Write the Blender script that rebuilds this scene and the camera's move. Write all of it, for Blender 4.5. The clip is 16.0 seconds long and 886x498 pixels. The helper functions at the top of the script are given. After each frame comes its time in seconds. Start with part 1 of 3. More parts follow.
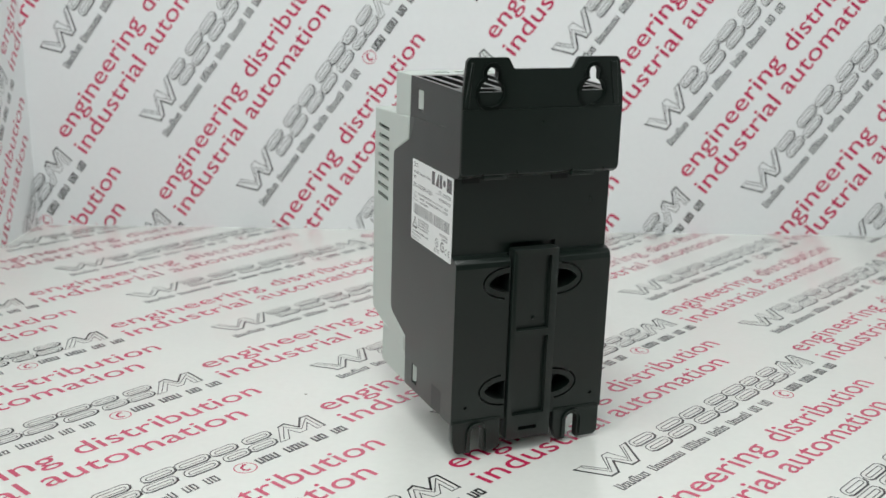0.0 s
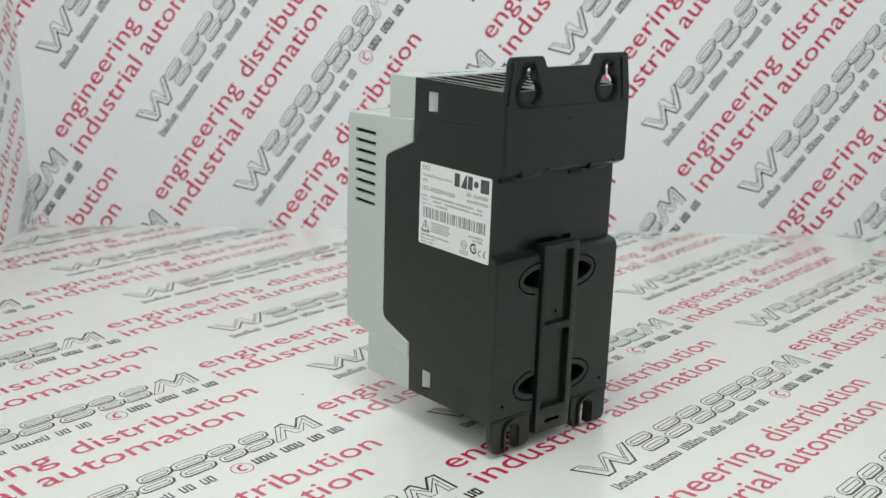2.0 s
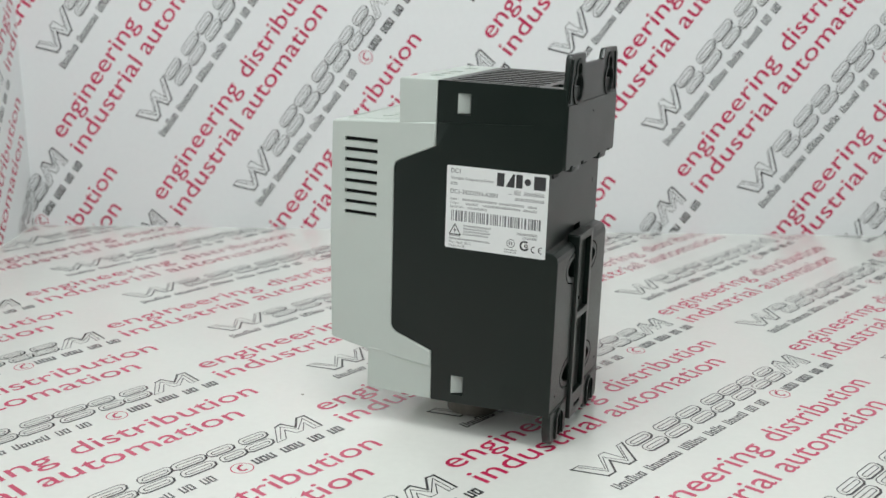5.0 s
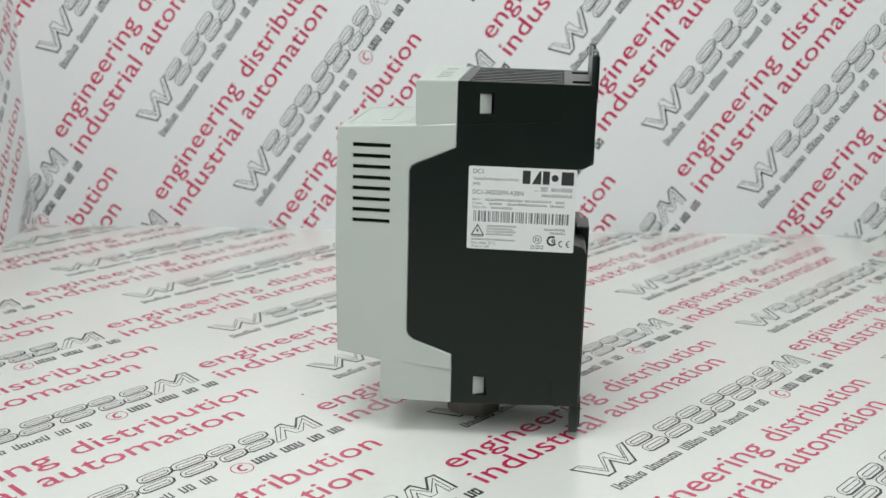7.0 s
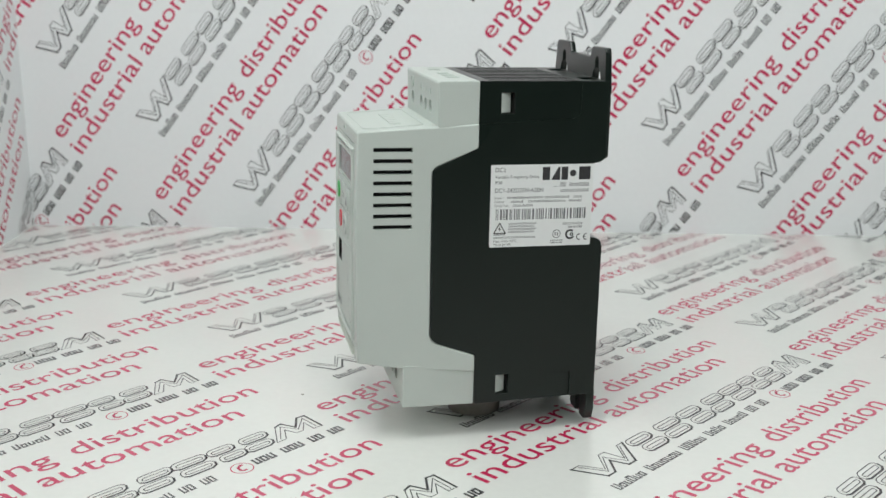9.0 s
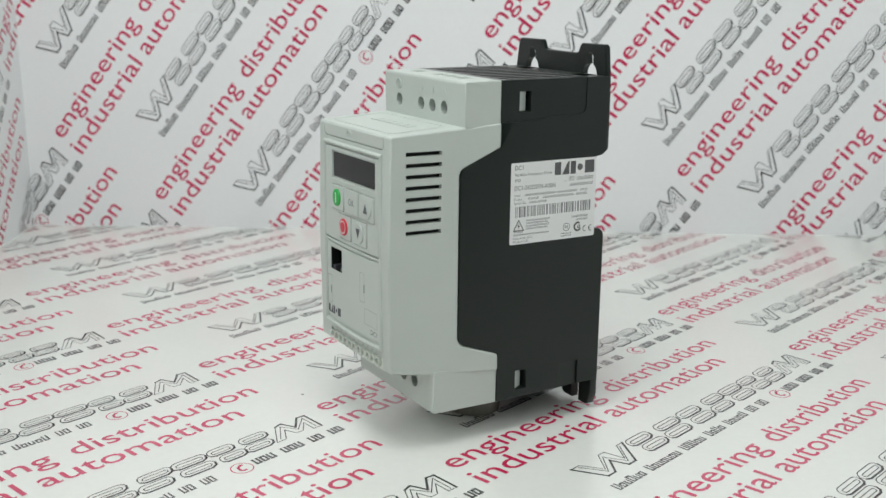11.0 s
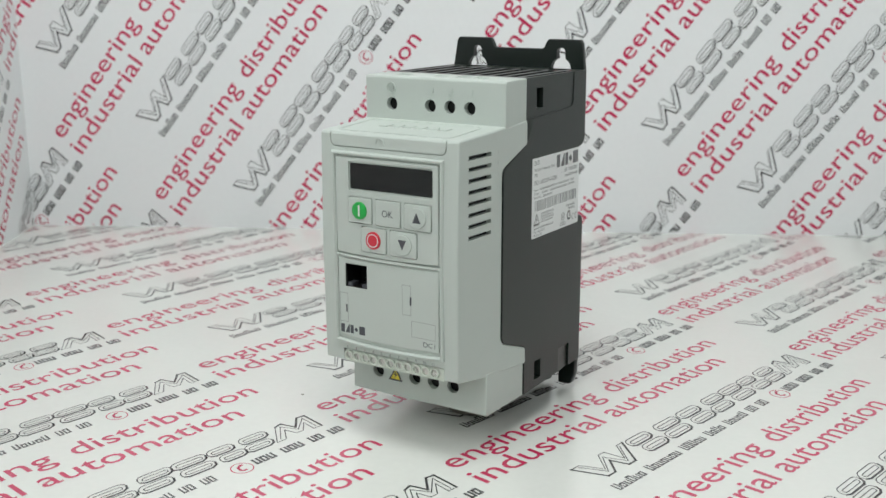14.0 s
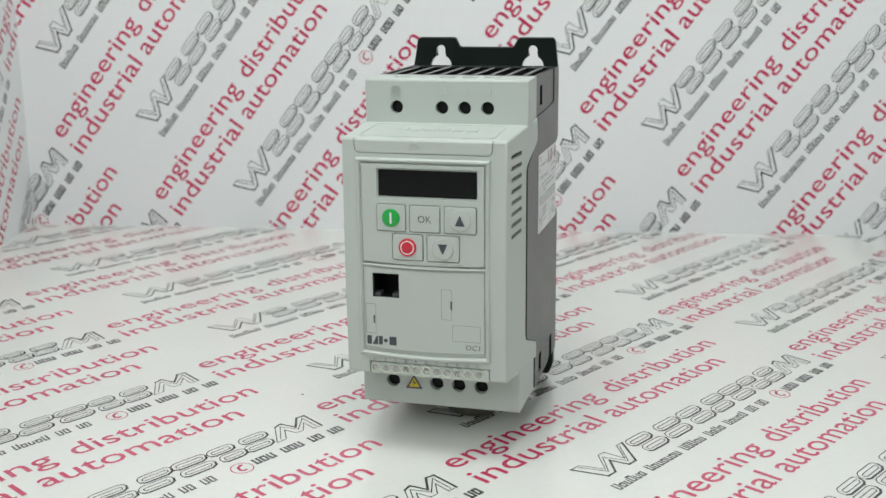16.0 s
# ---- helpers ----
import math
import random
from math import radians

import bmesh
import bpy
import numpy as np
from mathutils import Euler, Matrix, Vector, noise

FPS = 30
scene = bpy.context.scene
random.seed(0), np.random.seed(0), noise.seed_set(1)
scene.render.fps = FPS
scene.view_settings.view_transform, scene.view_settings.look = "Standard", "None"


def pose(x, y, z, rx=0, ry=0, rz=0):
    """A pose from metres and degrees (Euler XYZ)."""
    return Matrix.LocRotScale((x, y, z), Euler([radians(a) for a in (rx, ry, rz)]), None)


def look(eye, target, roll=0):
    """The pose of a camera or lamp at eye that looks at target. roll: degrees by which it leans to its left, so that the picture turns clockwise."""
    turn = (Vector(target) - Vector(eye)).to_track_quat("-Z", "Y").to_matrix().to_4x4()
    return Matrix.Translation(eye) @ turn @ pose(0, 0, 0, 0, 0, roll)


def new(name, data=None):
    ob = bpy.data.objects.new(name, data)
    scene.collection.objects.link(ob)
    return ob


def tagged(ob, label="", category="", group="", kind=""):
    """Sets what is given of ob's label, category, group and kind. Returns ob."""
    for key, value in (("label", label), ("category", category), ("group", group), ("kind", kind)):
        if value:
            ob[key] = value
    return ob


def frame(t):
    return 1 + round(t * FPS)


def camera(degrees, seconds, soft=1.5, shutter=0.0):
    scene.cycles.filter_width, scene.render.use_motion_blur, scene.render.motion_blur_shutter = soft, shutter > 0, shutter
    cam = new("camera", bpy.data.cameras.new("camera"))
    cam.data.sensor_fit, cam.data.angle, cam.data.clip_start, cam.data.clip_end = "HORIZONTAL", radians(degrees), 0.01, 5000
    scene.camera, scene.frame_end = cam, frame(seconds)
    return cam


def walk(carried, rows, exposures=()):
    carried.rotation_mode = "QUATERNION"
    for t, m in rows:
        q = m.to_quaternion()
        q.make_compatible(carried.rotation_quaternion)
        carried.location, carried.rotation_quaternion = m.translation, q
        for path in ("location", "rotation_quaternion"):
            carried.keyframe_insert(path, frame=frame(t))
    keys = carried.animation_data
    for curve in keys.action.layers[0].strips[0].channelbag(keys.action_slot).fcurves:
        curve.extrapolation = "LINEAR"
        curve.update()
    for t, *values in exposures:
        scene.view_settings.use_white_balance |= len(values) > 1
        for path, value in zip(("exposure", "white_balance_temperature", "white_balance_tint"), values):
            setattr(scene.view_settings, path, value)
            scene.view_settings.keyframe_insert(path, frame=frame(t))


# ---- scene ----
K = 0.0095            # metres per design unit
LIFT = 0.8            # the unit's datum above the paper, in design units
cam = camera(42.755, 16.0, soft=1.5)
cam.data.dof.use_dof, cam.data.dof.focus_distance, cam.data.dof.aperture_fstop = True, 0.565, 14.5


def aim(pan):
    """The camera's pose on its tripod, panned by so many degrees to the left."""
    a = radians(1.447 + pan)
    eye = Vector((0.0, -58.29, 24.604)) * K
    way = Vector((-math.sin(a) * 0.96607, math.cos(a) * 0.96607, -0.25829))
    return look(eye, eye + way, 0.257)


walk(cam, [(0.0, aim(0.178)), (0.5, aim(0.089)), (1.0, aim(-0.089)), (1.5, aim(0.0)), (2.0, aim(0.0)), (16.0, aim(0.0))],
     exposures=[(0.0, 0.0), (16.0, 0.0)])

# ---- light ----
world = bpy.data.worlds.new("room_air")
scene.world = world
world.use_nodes = True
world.node_tree.nodes["Background"].inputs[0].default_value = (0.9, 1.0, 0.97, 1)
world.node_tree.nodes["Background"].inputs[1].default_value = 0.05


def softbox(name, eye, target, sx, sy, power, tint):
    data = bpy.data.lights.new(name, "AREA")
    data.shape, data.size, data.size_y, data.energy, data.color = "RECTANGLE", sx, sy, power, tint
    lamp = new(name, data)
    lamp.matrix_world = look(eye, target)
    return lamp


TINT = (0.965, 1.0, 0.985)
softbox("overhead_softbox", (-0.08, -0.19, 0.95), (-0.06, -0.04, 0.0), 0.46, 0.38, 5.1, TINT)
softbox("unseen_front_softbox", (-0.50, -0.75, 0.85), (-0.20, 0.30, 0.14), 0.95, 0.75, 5.6, TINT)
# weak fill from the right with no known source, added to lift that side
softbox("unseen_front_softbox", (0.55, -0.75, 0.85), (0.02, 0.18, 0.08), 0.7, 0.6, 2.1, TINT)


# ---- materials ----
def material(name, colour, rough=0.5, metal=0.0, vary=0.06, grain=400.0, bump=0.05, coarse=30.0, spec=0.5, wave=0.0, coat=0.0, sheen=0.0):
    """A plain stuff with two scales of variation in tone and gloss, and a fine relief."""
    m = bpy.data.materials.new(name)
    m.use_nodes = True
    n, links = m.node_tree.nodes, m.node_tree.links
    b = n["Principled BSDF"]
    b.inputs["Metallic"].default_value = metal
    b.inputs["Specular IOR Level"].default_value = spec
    b.inputs["Coat Weight"].default_value, b.inputs["Coat Roughness"].default_value = coat, 0.18
    b.inputs["Coat IOR"].default_value = 1.75
    b.inputs["Sheen Weight"].default_value, b.inputs["Sheen Roughness"].default_value, b.inputs["Sheen Tint"].default_value = sheen, 0.35, (1.0, 0.97, 0.95, 1)
    where = n.new("ShaderNodeTexCoord")
    fine, wide = n.new("ShaderNodeTexNoise"), n.new("ShaderNodeTexNoise")
    fine.inputs["Scale"].default_value, wide.inputs["Scale"].default_value = grain, coarse
    fine.inputs["Detail"].default_value, wide.inputs["Detail"].default_value = 3, 4
    for t in (fine, wide):
        links.new(where.outputs["Object"], t.inputs["Vector"])
    both = n.new("ShaderNodeMath")
    both.operation = "ADD"
    links.new(fine.outputs["Fac"], both.inputs[0])
    links.new(wide.outputs["Fac"], both.inputs[1])
    tone = n.new("ShaderNodeMapRange")
    tone.inputs["From Min"].default_value, tone.inputs["From Max"].default_value = 0.6, 1.4
    tone.inputs["To Min"].default_value, tone.inputs["To Max"].default_value = 1 - vary, 1 + vary
    links.new(both.outputs[0], tone.inputs["Value"])
    mul = n.new("ShaderNodeVectorMath")
    mul.operation = "SCALE"
    mul.inputs[0].default_value = colour
    links.new(tone.outputs[0], mul.inputs["Scale"])
    links.new(mul.outputs[0], b.inputs["Base Color"])
    gloss = n.new("ShaderNodeMapRange")
    gloss.inputs["To Min"].default_value, gloss.inputs["To Max"].default_value = rough - 0.06, rough + 0.06
    links.new(wide.outputs["Fac"], gloss.inputs["Value"])
    links.new(gloss.outputs[0], b.inputs["Roughness"])
    if bump:
        relief = n.new("ShaderNodeBump")
        relief.inputs["Strength"].default_value = bump
        relief.inputs["Distance"].default_value = 0.0004
        links.new(fine.outputs["Fac"], relief.inputs["Height"])
        links.new(relief.outputs[0], b.inputs["Normal"])
        if wave:
            swell = n.new("ShaderNodeBump")
            swell.inputs["Strength"].default_value, swell.inputs["Distance"].default_value = wave, 0.004
            links.new(wide.outputs["Fac"], swell.inputs["Height"])
            links.new(relief.outputs[0], swell.inputs["Normal"])
            links.new(swell.outputs[0], b.inputs["Normal"])
    return m


PAPER = material("satin_printed_paper", (0.78, 0.795, 0.755), 0.24, vary=0.03, grain=250, coarse=9, bump=0.02, wave=0.25, coat=0.9)
PAPER_WALL = material("matt_paper", (0.79, 0.81, 0.815), 0.5, vary=0.02, grain=250, coarse=4, bump=0.02)
INK_RED = material("red_ink", (0.55, 0.028, 0.10), 0.24, vary=0.08, bump=0, coat=0.9)
INK_BLACK = material("black_ink", (0.035, 0.035, 0.038), 0.24, vary=0.2, bump=0, coat=0.9)
INK_GREY = material("grey_ink", (0.18, 0.185, 0.19), 0.24, vary=0.1, bump=0, coat=0.9)
DARK = material("anthracite_plastic", (0.0032, 0.0085, 0.0060), 0.30, vary=0.12, grain=2500, bump=0.10, coarse=40, spec=0.46, sheen=0.10)
# DARKER: the socket's black, and shade painted into notches, holes, vents and fin gaps
DARKER = material("black_plastic_and_shade", (0.006, 0.0065, 0.0065), 0.5, vary=0.12, grain=2500, bump=0.1, spec=0.25)
PALE = material("light_grey_plastic", (0.510, 0.560, 0.522), 0.42, vary=0.03, grain=2500, bump=0.08, coarse=40)
LABEL = material("white_label_film", (0.76, 0.78, 0.77), 0.35, vary=0.03, bump=0)
GLASS = material("smoked_display_window", (0.005, 0.006, 0.006), 0.14, vary=0.1, bump=0, spec=0.5)
GREEN = material("green_key_cap", (0.018, 0.40, 0.07), 0.4, vary=0.05, bump=0)
RED = material("red_key_cap", (0.62, 0.032, 0.055), 0.4, vary=0.05, bump=0)
FAINT = material("pale_grey_line_ink", (0.22, 0.23, 0.23), 0.45, vary=0.05, bump=0)
SYMBOL = material("slate_symbol_ink", (0.06, 0.065, 0.075), 0.45, vary=0.05, bump=0)
YELLOW = material("yellow_warning_film", (0.74, 0.60, 0.02), 0.4, vary=0.05, bump=0)
TERMINAL = material("cream_terminal_plastic", (0.64, 0.69, 0.62), 0.45, vary=0.05, bump=0)
STEEL = material("zinc_plated_steel", (0.62, 0.62, 0.59), 0.35, metal=1.0, vary=0.08, bump=0)
# lighter grey for the fin tops, as the light from above shows them
FIN_LIT = material("grey_lit_fin_top", (0.17, 0.173, 0.17), 0.45, vary=0.1, bump=0, spec=0.5)
HUB = material("grey_brown_acrylic", (0.20, 0.185, 0.16), 0.22, vary=0.15, bump=0)
PLASTER = material("room_plaster", (0.24, 0.245, 0.235), 0.8, coarse=3)
WOOD = material("grey_table_laminate", (0.32, 0.31, 0.30), 0.5, coarse=8)


# ---- mesh helpers ----
def settle(name, bm, mat, scale=K, smooth=35):
    bmesh.ops.scale(bm, vec=(scale,) * 3, verts=bm.verts)
    bmesh.ops.recalc_face_normals(bm, faces=bm.faces)
    me = bpy.data.meshes.new(name)
    bm.to_mesh(me)
    bm.free()
    me.materials.append(mat)
    me.shade_smooth()
    me.set_sharp_from_angle(angle=radians(smooth))
    # broad compact faces stay flat, rounded edges stay smooth
    for p in me.polygons:
        if p.area > 0.6 * scale * scale:
            around = sum((me.vertices[i].co - me.vertices[j].co).length for i, j in p.edge_keys)
            if around * around < 60 * p.area or p.area > 8 * scale * scale:
                p.use_smooth = False
    return me


def part(name, bm, mat, parent, label="", at=None):
    ob = new(name, settle(name, bm, mat))
    ob.parent = parent
    if at is not None:
        ob.matrix_basis = at
    return tagged(ob, label)


def box(x0, x1, y0, y1, z0, z1, bevel=0.0, seg=2):
    bm = bmesh.new()
    bmesh.ops.create_cube(bm, size=1)
    for v in bm.verts:
        v.co = ((x0 + x1) / 2 + v.co.x * (x1 - x0), (y0 + y1) / 2 + v.co.y * (y1 - y0), (z0 + z1) / 2 + v.co.z * (z1 - z0))
    if bevel:
        bmesh.ops.bevel(bm, geom=bm.edges[:], offset=bevel, segments=seg, affect="EDGES", profile=0.5)
    return bm


AXES = {"x": lambda u, v, w: (w, u, v), "y": lambda u, v, w: (u, w, v), "z": lambda u, v, w: (u, v, w)}


def prism(outline, axis, w0, w1, bevel=0.0, seg=2):
    """An outline drawn square to an axis (yz, xz or xy), drawn out from w0 to w1 along it."""
    bm, put = bmesh.new(), AXES[axis]
    low = [bm.verts.new(put(u, v, w0)) for u, v in outline]
    high = [bm.verts.new(put(u, v, w1)) for u, v in outline]
    bm.faces.new(low)
    bm.faces.new(high[::-1])
    for i in range(len(low)):
        j = (i + 1) % len(low)
        bm.faces.new((low[i], high[i], high[j], low[j]))
    bmesh.ops.recalc_face_normals(bm, faces=bm.faces)
    if bevel:
        edges = [e for e in bm.edges if len(e.link_faces) == 2 and e.calc_face_angle(0) > radians(25)]
        bmesh.ops.bevel(bm, geom=edges, offset=bevel, segments=seg, affect="EDGES", profile=0.5, clamp_overlap=True)
    return bm


def disc(u, v, r, axis, w0, w1, n=28, bevel=0.0):
    return prism([(u + r * math.cos(2 * math.pi * i / n), v + r * math.sin(2 * math.pi * i / n)) for i in range(n)], axis, w0, w1, bevel)


def arc_outline(u, v, ru, rv, a0, a1, wide, n=16):
    """A curved band round (u, v), from angle a0 to a1 in degrees."""
    out, back = [], []
    for i in range(n + 1):
        a = radians(a0 + (a1 - a0) * i / n)
        out.append((u + (ru + wide / 2) * math.cos(a), v + (rv + wide / 2) * math.sin(a)))
        back.append((u + (ru - wide / 2) * math.cos(a), v + (rv - wide / 2) * math.sin(a)))
    return out + back[::-1]


def rounded(u0, u1, v0, v1, r, n=4):
    pts = []
    for cu, cv, a0 in ((u1 - r, v1 - r, 0), (u0 + r, v1 - r, 90), (u0 + r, v0 + r, 180), (u1 - r, v0 + r, 270)):
        pts += [(cu + r * math.cos(radians(a0 + 90 * i / n)), cv + r * math.sin(radians(a0 + 90 * i / n))) for i in range(n + 1)]
    return pts


def join(*parts_):
    """Several loose solids as one bmesh."""
    out = bmesh.new()
    for bm in parts_:
        me = bpy.data.meshes.new("tmp")
        bm.to_mesh(me)
        bm.free()
        out.from_mesh(me)
        bpy.data.meshes.remove(me)
    return out


def carve(bm, cutters):
    """bm with the cutters taken out of it."""
    me = bpy.data.meshes.new("tmp")
    bm.to_mesh(me)
    bm.free()
    ob, spare = new("tmp", me), []
    for c in cutters:
        bmesh.ops.recalc_face_normals(c, faces=c.faces)
        cm = bpy.data.meshes.new("tmp_cut")
        c.to_mesh(cm)
        c.free()
        co = new("tmp_cut", cm)
        spare.append(co)
        mod = ob.modifiers.new("cut", "BOOLEAN")
        mod.operation, mod.solver, mod.object = "DIFFERENCE", "EXACT", co
    done = bpy.data.meshes.new_from_object(ob.evaluated_get(bpy.context.evaluated_depsgraph_get()))
    out = bmesh.new()
    out.from_mesh(done)
    for o in [ob] + spare:
        data = o.data
        bpy.data.objects.remove(o)
        bpy.data.meshes.remove(data)
    bpy.data.meshes.remove(done)
    return out


def lettering(body, height, length=0.0, weight=0.0):
    """Words as a flat mesh in x, y from the origin; height is that of a capital, length that of the line."""
    cu = bpy.data.curves.new("tmp", "FONT")
    cu.body, cu.size, cu.offset, cu.resolution_u = body, 1.0, weight, 3
    ob = new("tmp", cu)
    me = bpy.data.meshes.new_from_object(ob.evaluated_get(bpy.context.evaluated_depsgraph_get()))
    bm = bmesh.new()
    bm.from_mesh(me)
    bpy.data.objects.remove(ob)
    bpy.data.curves.remove(cu)
    bpy.data.meshes.remove(me)
    xs = [v.co.x for v in bm.verts]
    sy = height / 0.70
    sx = length / (max(xs) - min(xs)) if length else sy
    low = min(xs)
    for v in bm.verts:
        v.co = ((v.co.x - low) * sx, v.co.y * sy, 0)
    return bm


def flat(outlines):
    """Flat shapes in x, y."""
    bm = bmesh.new()
    for o in outlines:
        bm.faces.new([bm.verts.new((x, y, 0)) for x, y in o])
    bmesh.ops.triangulate(bm, faces=bm.faces[:])
    return bm


def rect(x0, x1, y0, y1, slant=0.0):
    return [(x0 + slant * y0, y0), (x1 + slant * y0, y0), (x1 + slant * y1, y1), (x0 + slant * y1, y1)]


def stroke(pts, wide, closed=True):
    """A thin line along points, as quads."""
    quads, n = [], len(pts)
    for i in range(n if closed else n - 1):
        a, b = Vector(pts[i]), Vector(pts[(i + 1) % n])
        d = (b - a).normalized() * wide / 2
        s = Vector((-d.y, d.x))
        quads.append([tuple(a - d - s), tuple(b + d - s), tuple(b + d + s), tuple(a - d + s)])
    return quads


# ---- the printed paper set ----
def thing(name, label, category, kind="", group=""):
    return tagged(new(name), label, category, group, kind)


def slab(name, label, category, x0, x1, y0, y1, z0, z1, mat, at=None, kind="structure"):
    ob = new(name, settle(name, box(x0, x1, y0, y1, z0, z1), mat))
    if at is not None:
        ob.matrix_world = at
    return tagged(ob, label, category, kind=kind)


def mark_shapes():
    """A row of nine hollow slanted plain shapes: toothed bands at both ends, rounded boxes with slots between."""
    lean, heavy, light = 0.22, 0.125, 0.055

    def slanted(pts):
        return [(x - 0.3 + lean * (y + 1.7), y) for x, y in pts]

    def hollow(pts, wide):
        return stroke(slanted(pts), wide)

    def slot(x0, x1, y0, y1):
        return hollow(rounded(x0, x1, y0, y1, min(0.2, (y1 - y0) / 2.2), 2), light)

    lines = []
    # toothed band, points down
    band = [(-0.5, 0), (0.15, 0), (1.0, -1.15), (1.75, 0), (2.25, 0), (2.65, -1.15), (3.35, 0), (3.85, 0), (2.95, -1.7), (2.35, -1.7), (1.85, -0.75), (1.2, -1.7), (0.6, -1.7)]
    lines += hollow(band, light) + stroke(slanted([(-0.5, 0), (0.6, -1.7), (1.2, -1.7), (1.85, -0.75), (2.35, -1.7), (2.95, -1.7), (3.85, 0)]), heavy, False)
    lines += stroke(slanted([(0.0, -0.12), (0.95, -1.42), (1.8, -0.28), (2.6, -1.45), (3.4, -0.2)]), light, False)
    # staggered pairs of hollow bars with round ends, one over the other
    for k, (x, wide) in enumerate(((4.0, 1.95), (6.35, 2.1), (8.75, 2.0), (11.1, 1.9), (13.2, 2.0), (15.4, 1.6), (17.15, 1.75))):
        step = (0.32, -0.12, 0.2, -0.3, 0.12)[k % 5]
        for x0, y0 in ((x + 0.1 - step / 2, -0.76), (x + 0.1 + step / 2, -1.7)):
            lines += hollow(rounded(x0, x0 + wide, y0, y0 + 0.76, 0.34, 3), light) + slot(x0 + 0.24, x0 + wide - 0.24, y0 + 0.22, y0 + 0.5)
            lines += stroke(slanted([(x0 + 0.1, y0 + 0.12), (x0 + 0.34, y0), (x0 + wide - 0.34, y0), (x0 + wide - 0.06, y0 + 0.16), (x0 + wide, y0 + 0.42)]), heavy, False)
    # toothed band, points up
    band = [(19.0, -1.7), (19.75, -0.15), (20.2, 0), (20.7, -0.9), (21.3, 0), (21.8, -0.05), (22.0, -1.7), (21.45, -1.7), (21.35, -0.75), (20.85, -1.5), (20.4, -1.5), (20.05, -0.75), (19.6, -1.7)]
    lines += hollow(band, light) + stroke(slanted([(19.75, -0.15), (20.2, 0), (20.7, -0.9), (21.3, 0), (21.8, -0.05), (22.0, -1.7)]), heavy, False)
    lines += stroke(slanted([(19.35, -1.5), (20.0, -0.3), (20.7, -1.2), (21.55, -0.25), (21.7, -1.55)]), light, False)
    return flat(lines)


def glyph_bars(x0, x1, y, low, high, words, weight=0.075):
    """A line of small upright bars in pairs; words: the number of pairs in each group, the first of a group tall."""
    places = sum(words) + len(words) - 1
    step, out, at, rng = (x1 - x0) / places, [], 0, random.Random(len(words))
    for n in words:
        for i in range(n):
            tall = high if i == 0 or n < 4 else rng.choice((low, low, low, high))
            x = x0 + (at + i) * step
            for d in (0.10, 0.66):
                out.append(rect(x + d * step, x + d * step + weight, y, y + tall, 0.06))
            for base in (0.0, tall - weight)[:1 + i % 2][::1 - 2 * (n % 2)]:
                out.append(rect(x + 0.10 * step, x + 0.66 * step, y + base, y + base + weight, 0.06))
        at += n + 1
    return out


def word_bars():
    return flat(glyph_bars(-0.4, 14.3, -2.98, 0.46, 0.64, (6, 7, 5, 4, 5, 2, 2), 0.10))


def phone_bars():
    return flat(glyph_bars(16.55, 22.4, -3.0, 0.64, 0.64, (3, 3, 2, 2), 0.14))


def phone_ring():
    n, out = 22, []
    for i in range(n):
        a, b = 2 * math.pi * i / n, 2 * math.pi * (i + 1) / n
        out.append([(15.65 + r * math.cos(t), -2.78 + r * math.sin(t)) for r, t in ((0.53, a), (0.59, a), (0.59, b), (0.53, b))])
    out += stroke([(15.58, -3.06), (15.46, -2.92), (15.50, -2.65), (15.76, -2.46)], 0.13, False)
    out += [rect(15.56, 15.76, -3.12, -2.98), rect(15.70, 15.90, -2.56, -2.42)]
    return flat(out)


def shifted(bm, x, y):
    bmesh.ops.translate(bm, verts=bm.verts, vec=(x, y, 0))
    return bm


PRINTS = [("printed_line", INK_RED, join(shifted(lettering("engineering", 1.5, 12.45, 0.004), 23.07, -0.38), shifted(lettering("distribution", 1.5, 11.4, 0.004), 36.55, -0.38)), "red printed words on the paper"),
          ("printed_line", INK_RED, join(shifted(lettering("industrial", 1.5, 9.9, 0.004), 22.95, -2.48), shifted(lettering("automation", 1.5, 11.7, 0.004), 33.7, -2.48)), "red printed words on the paper"),
          ("printed_sign", INK_BLACK, mark_shapes(), "row of hollow black outlined shapes"),
          ("printed_bar", INK_BLACK, word_bars(), "small dark bars of a printed line"),
          ("printed_bar", INK_BLACK, phone_bars(), "small black bars of a printed line"),
          ("printed_ring", INK_RED, phone_ring(), "small red ring printed on paper")]
PRINT_MESH = []
for name, mat, bm, label in PRINTS:
    keep = bm.copy()
    PRINT_MESH.append((name, mat, keep, settle(name, bm, mat), label))


